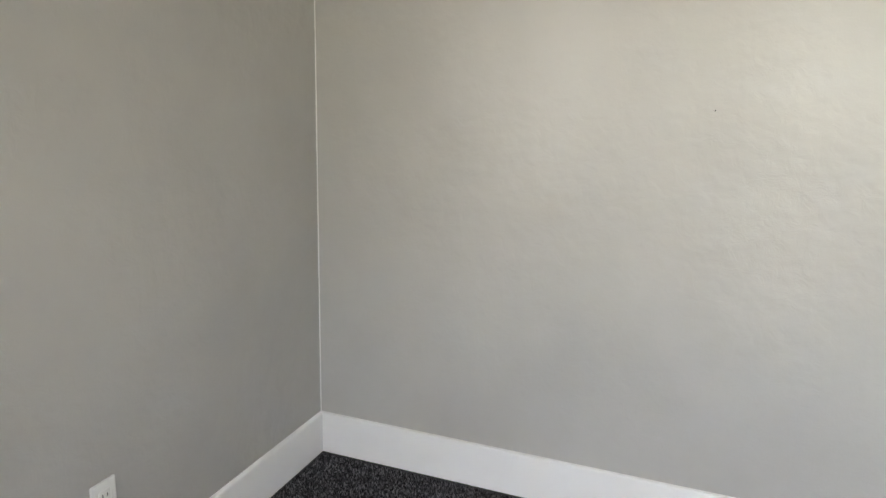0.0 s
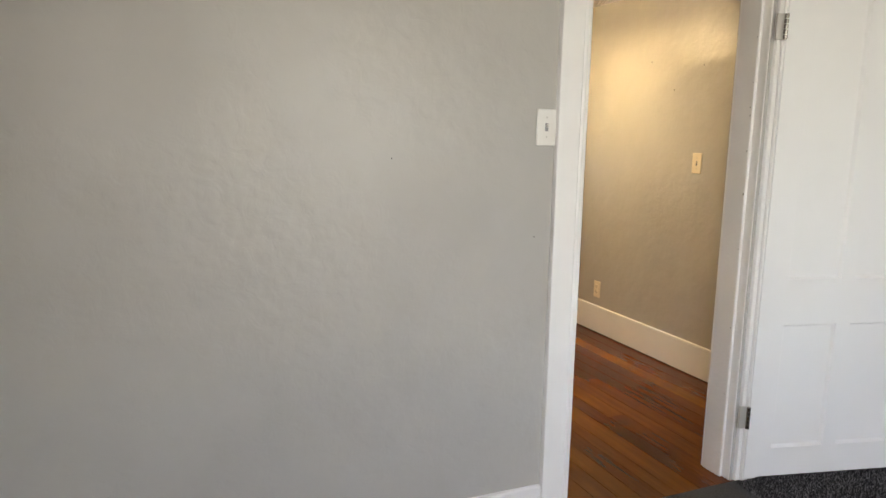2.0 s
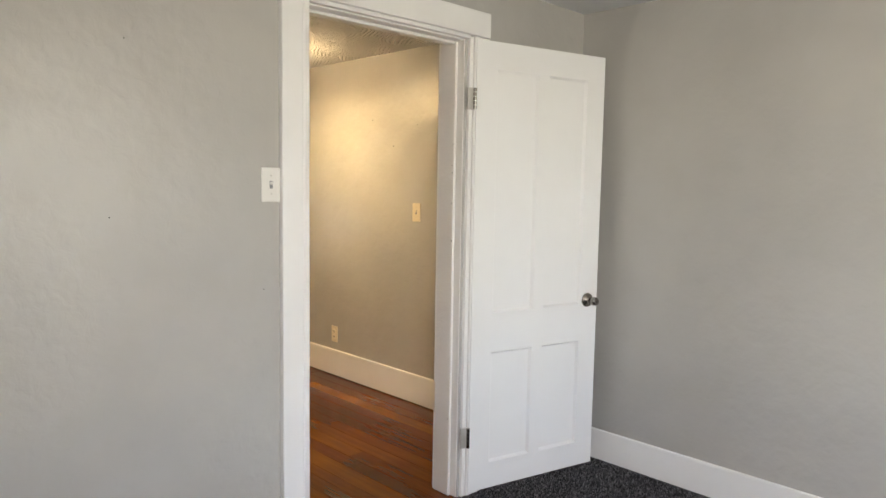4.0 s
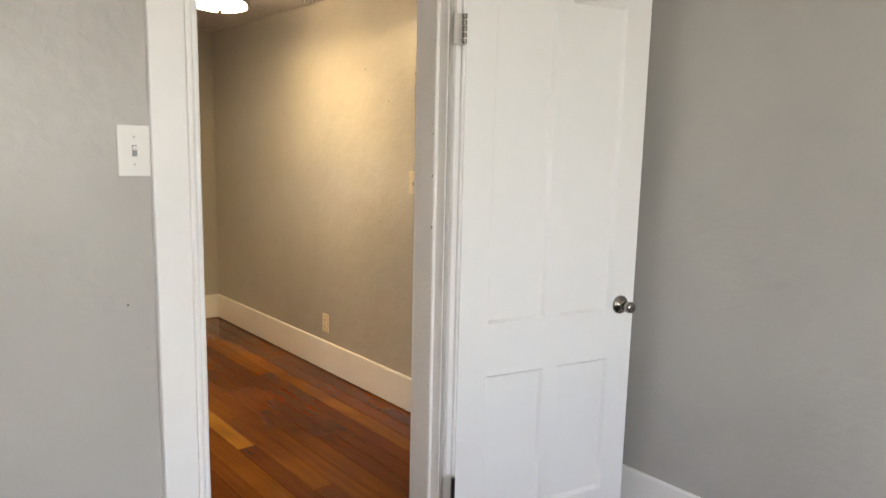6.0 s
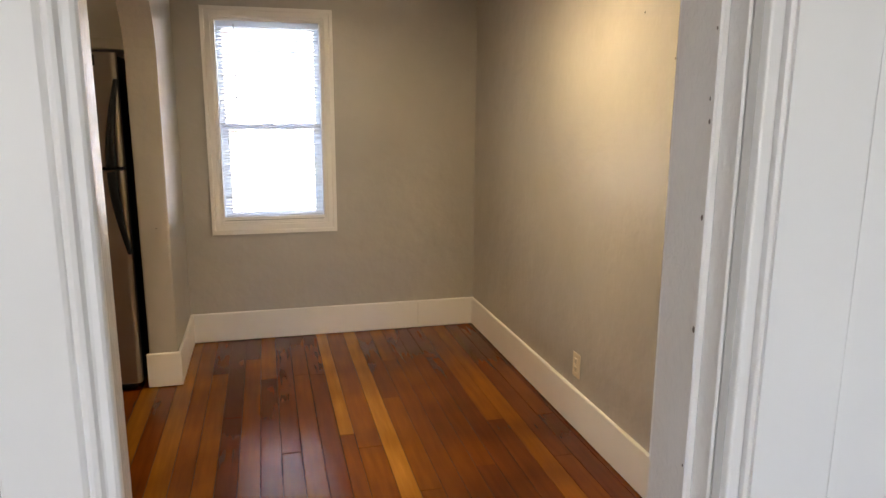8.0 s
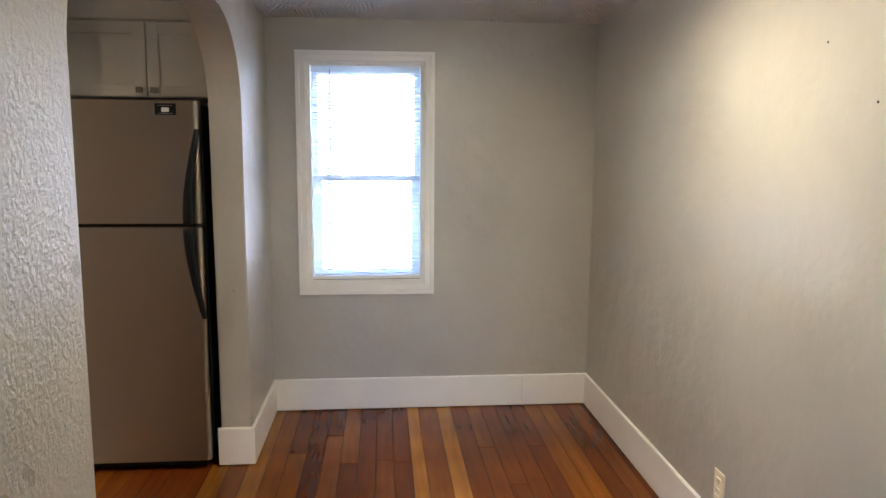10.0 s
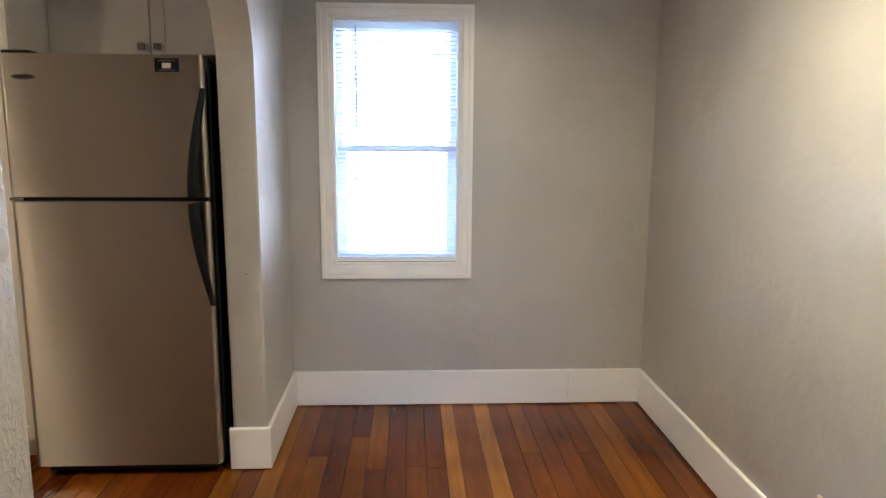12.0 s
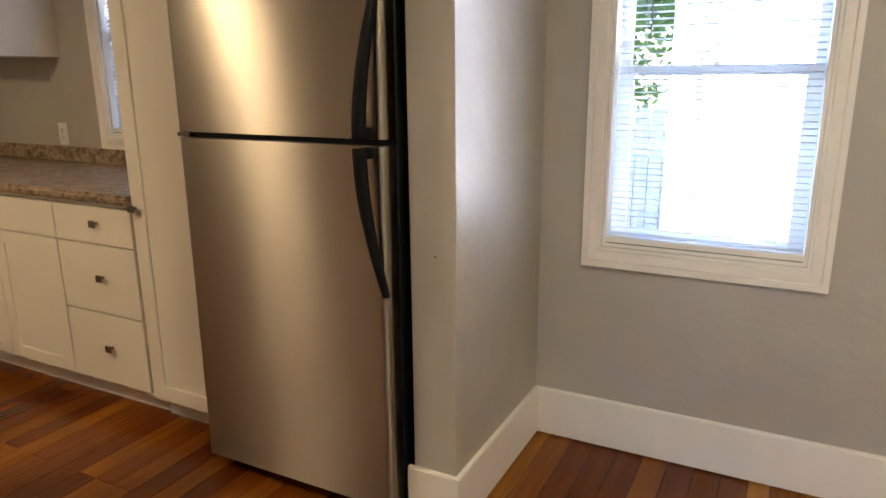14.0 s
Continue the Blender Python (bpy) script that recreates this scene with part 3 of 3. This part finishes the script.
nail_hole(0.566, 4.785, 0.848, 0, 0.003)
nail_hole(BXL, 0.66, 0.42, 90, 0.004)


# ---- ceiling lamps ----
def ceiling_light(x, y, drop, label, glowing):
    """A glowing bowl on a short stem of length drop."""
    t = empty("ceiling_light", pose(x, y, CEIL))
    tagged(t, label, "ceiling light")
    part("base", lathe(bmesh.new(), [(0.065, -0.0), (0.068, -0.012), (0.055, -0.022), (0.02, -0.026)], pose(0, 0, 0)), M_TRIM, t, "white metal rim", True)
    part("stem", cyl(bmesh.new(), 0.009, 0.009, drop + 0.012, pose(0, 0, -0.026 - drop / 2), 14), M_NICKEL, t)
    part("diffuser", lathe(bmesh.new(), [(0.02, -0.030 - drop), (0.128, -0.034 - drop), (0.132, -0.045 - drop), (0.128, -0.058 - drop), (0.10, -0.066 - drop), (0.05, -0.070 - drop), (0.01, -0.071 - drop)], pose(0, 0, 0)), glowing, t, "warm glowing diffuser", True)
    part("finial", lathe(bmesh.new(), [(0.012, -0.0712 - drop), (0.014, -0.076 - drop), (0.008, -0.082 - drop), (0.003, -0.088 - drop)], pose(0, 0, 0), 14), M_KNOB, t, "dark bronze finial", True)


ceiling_light(DLX, DLY, 0.095, "white semi-flush ceiling light glowing warm", M_GLOW)
ceiling_light(-1.45, 3.35, 0.06, "white semi-flush kitchen ceiling light glowing warm", M_GLOWK)


# ---- kitchen ----
def fridge():
    X0, X1, YF = -0.305, 0.451, 4.722
    f = empty("refrigerator", pose(X0, YF, 0))
    tagged(f, "stainless steel top-freezer refrigerator with black curved handles", "refrigerator")
    W = X1 - X0
    boxed("body", (0.004, W - 0.004, 0.075, 0.70, 0.03, 1.694), M_BLACK, f, "black cabinet sides", 0.006)
    for name, z0, z1 in (("fridge_door", 0.055, 1.148), ("freezer_door", 1.166, 1.703)):
        bm = box(bmesh.new(), 0, W, 0, 0.062, z0, z1)
        es = [e for e in bm.edges if all(v.co.y < 0.001 for v in e.verts) and abs(e.verts[0].co.z - e.verts[1].co.z) > 0.1]
        bmesh.ops.bevel(bm, geom=es, offset=0.022, segments=6, affect="EDGES", profile=0.5)
        dd = part(name, bm, M_STEEL, f, "brushed stainless steel door")
        boxed("gasket", (0.008, W - 0.008, 0.0625, 0.0745, z0 + 0.006, z1 - 0.006), M_BLACK, dd)
    boxed("divider", (0.006, W - 0.006, 0.02, 0.0745, 1.149, 1.165), M_BLACK, f)
    boxed("kick_grille", (0.03, W - 0.03, 0.05, 0.074, 0.012, 0.052), M_BLACK, f, bevel=0.003)
    for x in (0.05, W - 0.05):
        part("foot", cyl(bmesh.new(), 0.016, 0.014, 0.03, pose(x, 0.12, 0.015), 12), M_BLACK, f)
    boxed("hinge_cover", (0.01, 0.11, 0.012, 0.09, 1.7035, 1.716), M_BLACK, f, bevel=0.004)
    boxed("centre_hinge", (-0.002, 0.05, 0.004, 0.03, 1.151, 1.163), M_NICKEL, f)
    # bowed handles
    def handle(za, zb, base_a, base_b):
        bm = bmesh.new()
        n = 22
        rings = []
        for i in range(n + 1):
            s = i / n
            z = za + (zb - za) * s
            # the bow is widest at the joint between the doors
            bow = math.sin((s * 0.5 + (0.0 if base_a else 0.5)) * math.pi)
            xc = W - 0.004 - 0.042 * bow
            yc = -0.004 - 0.048 * bow
            hw = 0.011 + 0.012 * bow
            rings.append([bm.verts.new((xc + a * hw, yc + b * 0.011, z)) for a, b in ((-1, 0.4), (-0.6, -0.8), (0.0, -1.1), (0.6, -0.8), (1, 0.4), (0.5, 1), (-0.5, 1))])
        for a, b in zip(rings, rings[1:]):
            for k in range(7):
                bm.faces.new((a[k], a[(k + 1) % 7], b[(k + 1) % 7], b[k]))
        bm.faces.new(rings[0][::-1])
        bm.faces.new(rings[-1])
        box(bm, W - 0.058, W - 0.036, -0.048, 0.001, (zb - 0.03) if base_a else za, zb if base_a else za + 0.03, 0.003)
        return bm
    part("handle", handle(0.735, 1.146, True, False), M_BLACK, f, "black curved plastic handle", True)
    part("handle", handle(1.168, 1.580, False, True), M_BLACK, f, "black curved plastic handle", True)
    b = boxed("badge", (0.578, 0.668, -0.003, 0.0, 1.640, 1.690), M_BLACK, f, "small black energy badge", 0.001)
    boxed("badge_mark", (0.607, 0.639, -0.0042, -0.003, 1.653, 1.672), M_PLATE, b)
    for k, z in enumerate((1.646, 1.680)):
        boxed("badge_line", (0.592, 0.654, -0.0036, -0.0028, z, z + 0.002), M_WAND, b)
    m = pose(0.095, -0.002, 1.617, 90) @ Matrix.Diagonal((1, 0.28, 1, 1))
    part("emblem", cyl(bmesh.new(), 0.047, 0.047, 0.005, m, 28), M_KNOB, f, "dark oval emblem plate")
    m = pose(0.095, -0.0048, 1.617, 90) @ Matrix.Diagonal((1, 0.2, 1, 1))
    part("emblem_inlay", cyl(bmesh.new(), 0.040, 0.040, 0.002, m, 28), M_BLACK, f)


fridge()


def shaker(name, x0, x1, z0, z1, y, parent, rail=0.055, slab=False):
    """A cabinet front in the plane y, looking to -y."""
    if slab:
        return boxed(name, (x0, x1, y - 0.019, y - 0.001, z0, z1), M_CAB, parent, bevel=0.0015)
    bm = bmesh.new()
    box(bm, x0, x0 + rail, y - 0.019, y - 0.001, z0, z1, 0.0012)
    box(bm, x1 - rail, x1, y - 0.019, y - 0.001, z0, z1, 0.0012)
    box(bm, x0 + rail, x1 - rail, y - 0.019, y - 0.001, z0, z0 + rail, 0.0012)
    box(bm, x0 + rail, x1 - rail, y - 0.019, y - 0.001, z1 - rail, z1, 0.0012)
    d = part(name, bm, M_CAB, parent)
    boxed("panel", (x0 + rail - 0.004, x1 - rail + 0.004, y - 0.011, y - 0.002, z0 + rail - 0.004, z1 - rail + 0.004), M_CAB, d)
    return d


def knob(x, z, y, parent):
    k = part("knob", cyl(bmesh.new(), 0.006, 0.005, 0.018, pose(x, y - 0.028, z, 90), 12), M_KNOB, parent, "square dark nickel knob")
    boxed("knob_face", (x - 0.016, x + 0.016, y - 0.044, y - 0.0365, z - 0.014, z + 0.014), M_KNOB, k, bevel=0.002)


CF = 4.890          # carcass front


def base_unit(x0, x1, label, split=None):
    c = empty("base_cabinet")
    tagged(c, label, "cabinet", "base cabinets along the window wall")
    boxed("body", (x0 + 0.001, x1 - 0.001, CF, FAR - 0.002, 0.105, 0.868), M_CAB, c)
    boxed("toe_kick", (x0 + 0.001, x1 - 0.001, CF + 0.06, CF + 0.075, 0.001, 0.104), M_CAB, c)
    g = 0.003
    if split is None:
        for z0, z1 in ((0.112, 0.410), (0.416, 0.696), (0.702, 0.846)):
            d = shaker("drawer_front", x0 + g, x1 - g, z0, z1, CF, c, slab=True)
            knob((x0 + x1) / 2 + 0.03, (z0 + z1) / 2 + 0.01, CF, d)
    else:
        d = shaker("drawer_front", x0 + g, x1 - g, 0.702, 0.846, CF, c, slab=True)
        for a, b, kx in ((x0 + g, split - g, split - 0.035), (split + g, x1 - g, split + 0.035)):
            d = shaker("door", a, b, 0.112, 0.696, CF, c)
            knob(kx, 0.655, CF, d)


base_unit(-1.213, -0.757, "white drawer base cabinet with three drawers")
base_unit(-2.110, -1.213, "white two-door base cabinet with square knobs", -1.645)
base_unit(KXL + 0.002, -2.110, "white two-door base cabinet at wall end", -2.5)


def counter():
    t = empty("countertop")
    tagged(t, "brown stone-patterned laminate countertop with backsplash", "countertop")
    bm = box(bmesh.new(), KXL + 0.002, -0.744, 4.842, FAR - 0.001, 0.870, 0.908)
    es = [e for e in bm.edges if all(v.co.y < 4.85 for v in e.verts) and abs(e.verts[0].co.x - e.verts[1].co.x) > 1]
    bmesh.ops.bevel(bm, geom=es, offset=0.012, segments=4, affect="EDGES")
    part("worktop", bm, M_LAM, t)
    boxed("backsplash", (KXL + 0.002, -0.744, FAR - 0.022, FAR - 0.001, 0.9085, 0.985), M_LAM, t, bevel=0.004, seg=2)


counter()


def pantry():
    c = empty("pantry_cabinet")
    tagged(c, "tall white shaker pantry cabinet beside the refrigerator", "cabinet")
    x0, x1 = -0.742, -0.325
    boxed("body", (x0, x1, CF - 0.02, FAR - 0.002, 0.105, 2.12), M_CAB, c, bevel=0.001)
    boxed("toe_kick", (x0 + 0.001, x1, CF + 0.05, CF + 0.065, 0.001, 0.104), M_CAB, c)
    d = shaker("door", x0 + 0.030, x1 - 0.003, 0.112, 2.10, CF - 0.02, c, 0.06)
    knob(x0 + 0.045, 0.868, CF - 0.02, d)
    boxed("crown_trim", (x0, x1, CF - 0.045, FAR - 0.002, 2.121, CEIL - 0.001), M_CAB, c, bevel=0.004)


pantry()


def upper(x0, x1, yf, z0, z1, label, doors):
    c = empty("wall_cabinet")
    tagged(c, label, "cabinet", "wall cabinets in the kitchen")
    boxed("body", (x0, x1, yf, FAR - 0.001, z0, z1), M_CAB, c, bevel=0.001)
    for a, b, kx in doors:
        d = shaker("door", a, b, z0 + 0.004, z1 - 0.004, yf, c, 0.058)
        knob(kx, z0 + 0.035, yf, d)
    boxed("crown_trim", (x0, x1, yf - 0.045, FAR - 0.001, z1 + 0.001, CEIL - 0.001), M_CAB, c, bevel=0.004)


upper(-0.322, 0.484, 5.175, 1.744, 2.110, "white two-door wall cabinet over the refrigerator", ((-0.318, 0.106, 0.075), (0.112, 0.480, 0.143)))
upper(-2.80, -1.905, 5.165, 1.425, 2.110, "white wall cabinet beside the kitchen window", ((-2.796, -2.355, -2.39), (-2.349, -1.909, -2.315)))


# ---- outside ----
def outside():
    m, n, l, b = material("lawn_earth", (0.16, 0.17, 0.10), 0.9)
    l.new(ramp(n, l, noise_tex(n, l, coords(n, l), 3, 6), [(0.3, (0.06, 0.10, 0.03)), (0.7, (0.25, 0.24, 0.18))]), b.inputs["Base Color"])
    bm = bmesh.new()
    box(bm, -400, 400, -400, 400, -0.9, -0.6)
    structure(part("ground", bm, m), "grass and bare earth yard", "ground")
    siding = paint("white_siding", (0.78, 0.78, 0.78), 0.5, 0.03, 0.1, 30, 1)
    h = empty("neighbour_house", pose(0.52, 8.6, -0.6))
    tagged(h, "white clapboard house close outside the window", "house")
    boxed("wall", (0.03, 9.0, 0.03, 7.0, 0, 6.0), siding, h)
    boxed("corner_board", (0, 0.14, 0, 0.03, 0, 6.0), siding, h, bevel=0.004)
    bm = bmesh.new()
    z = 0.1
    while z < 6.0:
        vs = [bm.verts.new(p) for p in ((0.14, 0.029, z), (9, 0.029, z), (9, 0.006, z), (0.14, 0.006, z), (0.14, 0.029, z + 0.115), (9, 0.029, z + 0.115), (9, 0.024, z + 0.115), (0.14, 0.024, z + 0.115))]
        for q in ((0, 1, 2, 3), (3, 2, 6, 7), (7, 6, 5, 4), (0, 3, 7, 4), (1, 5, 6, 2)):
            bm.faces.new([vs[i] for i in q])
        z += 0.115
    tagged(part("clapboards", bm, siding, h), kind="stuff")
    bm = bmesh.new()
    v = [bm.verts.new(p) for p in ((-0.3, -0.3, 6.0), (9.3, -0.3, 6.0), (9.3, 7.3, 6.0), (-0.3, 7.3, 6.0), (-0.3, 3.5, 8.4), (9.3, 3.5, 8.4))]
    for q in ((0, 1, 5, 4), (2, 3, 4, 5), (0, 4, 3), (1, 2, 5), (0, 3, 2, 1)):
        bm.faces.new([v[i] for i in q])
    part("roof", bm, material("roof_shingle", (0.08, 0.08, 0.08), 0.9)[0], h)
    grey = paint("weathered_boards", (0.36, 0.37, 0.38), 0.7, 0.15, 0.2, 30, 2)
    spout = boxed("downspout", (0.225, 0.310, -0.075, -0.004, 0.1, 5.9), paint("spout_enamel", (0.34, 0.30, 0.29), 0.5, 0.05), h, "dull grey-brown downspout", 0.012, 2)
    for z in (0.8, 2.4, 4.2):
        boxed("strap", (0.212, 0.323, -0.079, 0.004, z, z + 0.03), M_HINGE, spout)
    f = empty("fence", pose(-8, 11.0, -0.6))
    tagged(f, "grey weathered board fence along the yard", "fence")
    for i in range(56):
        boxed("board", (i * 0.15, i * 0.15 + 0.14, 0, 0.02, 0.05, 1.55), grey, f)
    for z in (0.3, 1.2):
        boxed("fence_rail", (0, 8.4, 0.02, 0.06, z, z + 0.09), grey, f)
    leaf = bpy.data.materials.new("leaf_green")
    leaf.use_nodes = True
    n, l = leaf.node_tree.nodes, leaf.node_tree.links
    geo = n.new("ShaderNodeNewGeometry")
    l.new(ramp(n, l, geo.outputs["Random Per Island"], [(0, (0.06, 0.11, 0.03)), (1, (0.12, 0.19, 0.07))]), n["Principled BSDF"].inputs["Base Color"])
    n["Principled BSDF"].inputs["Roughness"].default_value = 0.5
    n["Principled BSDF"].inputs["Transmission Weight"].default_value = 0.0
    tr = n.new("ShaderNodeBsdfTranslucent")
    tr.inputs["Color"].default_value = (0.22, 0.34, 0.08, 1)
    mx = n.new("ShaderNodeMixShader")
    l.new(n["Principled BSDF"].outputs["BSDF"], mx.inputs[1])
    l.new(tr.outputs["BSDF"], mx.inputs[2])
    l.new(mx.outputs["Shader"], n["Material Output"].inputs["Surface"])
    bark = material("bark_brown", (0.11, 0.08, 0.055), 0.9)[0]
    for k, (x, y, s) in enumerate(((-1.6, 15.5, 1.0), (-6.0, 16.5, 1.2), (-4.0, 13.5, 0.8))):
        rng = random.Random(k)
        t = empty("tree", pose(x, y, -0.6))
        tagged(t, "leafy green tree behind the fence", "tree")
        bm = bmesh.new()
        cyl(bm, 0.2 * s, 0.1 * s, 3.2 * s, pose(0, 0, 1.6 * s), 10)
        for a in range(6):
            cyl(bm, 0.07 * s, 0.02 * s, 2.2 * s, pose(0, 0, 2.6 * s, 0, 0, a * 61) @ pose(0, 0, 0, 48, 0, 0) @ pose(0, 0, 1.0 * s), 6)
        part("trunk", bm, bark, t)
        verts, faces = [], []
        cl = [Vector((rng.gauss(0, 1.0), rng.gauss(0, 1.0), rng.uniform(1.6, 5.2))) * s for _ in range(34)]
        for c in cl:
            for _ in range(170):
                p = c + Vector((rng.gauss(0, 0.38), rng.gauss(0, 0.38), rng.gauss(0, 0.32))) * s
                u = Vector((rng.gauss(0, 1), rng.gauss(0, 1), rng.gauss(0, 1))).normalized() * 0.09
                w = u.orthogonal().normalized() * 0.05
                i = len(verts)
                verts += [p - u, p + w, p + u, p - w]
                faces.append((i, i + 1, i + 2, i + 3))
        me = bpy.data.meshes.new("crown")
        me.from_pydata(verts, [], faces)
        me.materials.append(leaf)
        new("crown", me).parent = t


outside()


# ---- plank floor ----
def planks():
    fl = multi("floor", [(KXL, XR, DW1, FAR, -0.06, -0.004), (OX0, OX1, DW0 - 0.006, DW1, -0.06, -0.004)], M_GAP, "varnished fir plank floor in orange and red browns", "floor")
    rng = random.Random(11)
    W = 0.0865
    k0 = int((KXL - 1.388) / W) - 1
    cache = {}

    def plank(x0, x1, y0, y1, mat):
        L, w = round(y1 - y0, 3), round(x1 - x0, 4)
        key = (L, w, mat.name)
        if key not in cache:
            bm = bmesh.new()
            g = 0.0010
            lo = [bm.verts.new((x, y, -0.018)) for x, y in ((g, g), (w - g, g), (w - g, L - g), (g, L - g))]
            mi = [bm.verts.new((x, y, -0.0010)) for x, y in ((g, g), (w - g, g), (w - g, L - g), (g, L - g))]
            c = g + 0.0012
            hi = [bm.verts.new((x, y, 0.0)) for x, y in ((c, c), (w - c, c), (w - c, L - c), (c, L - c))]
            bm.faces.new(hi)
            for a, b in ((lo, mi), (mi, hi)):
                for i in range(4):
                    bm.faces.new((a[i], a[(i + 1) % 4], b[(i + 1) % 4], b[i]))
            bmesh.ops.recalc_face_normals(bm, faces=bm.faces)
            me = bpy.data.meshes.new("plank")
            bm.to_mesh(me)
            bm.free()
            me.materials.append(mat)
            cache[key] = me
        ob = new("plank", cache[key])
        ob.parent = fl
        ob.location = (x0, y0, rng.uniform(-0.0006, 0.0006))

    # two pale boards narrower than the rest, and the joints that show best
    narrow = {1: -0.020, 3: -0.006}
    joints = {-3: (3.885,), -2: (4.78,), -5: (5.09,), -6: (4.30,), 0: (4.0,), 2: (3.1,)}

    def edge(i):
        return 1.388 + i * W + narrow.get(i, 0.0)

    k = k0
    while edge(k) < XR:
        x0, x1 = max(KXL, edge(k)), min(XR, edge(k + 1))
        k += 1
        if x1 - x0 < 0.005:
            continue
        start = DW0 - 0.006 if x0 > OX0 - 0.02 and x1 < OX1 + 0.02 else DW1
        light = k - 1 in (0, 2)
        mid = k - 1 in (-11, -9)
        if k - 1 in joints:
            cuts = [start, *joints[k - 1], FAR]
        elif mid:
            cuts = [start, 3.3, FAR]
        else:
            cuts = [start]
            y = start + rng.choice((0.7, 1.1, 1.6, 2.0, 2.5, 2.9))
            while y < FAR - 0.3:
                cuts.append(y)
                y += rng.choice((0.9, 1.3, 1.8, 2.2, 2.6))
            cuts.append(FAR)
        for a, b in zip(cuts, cuts[1:]):
            m = M_WOODL if light and b == FAR else M_WOODM if mid and b == FAR else M_WOOD
            plank(x0, x1, a, b, m)


planks()
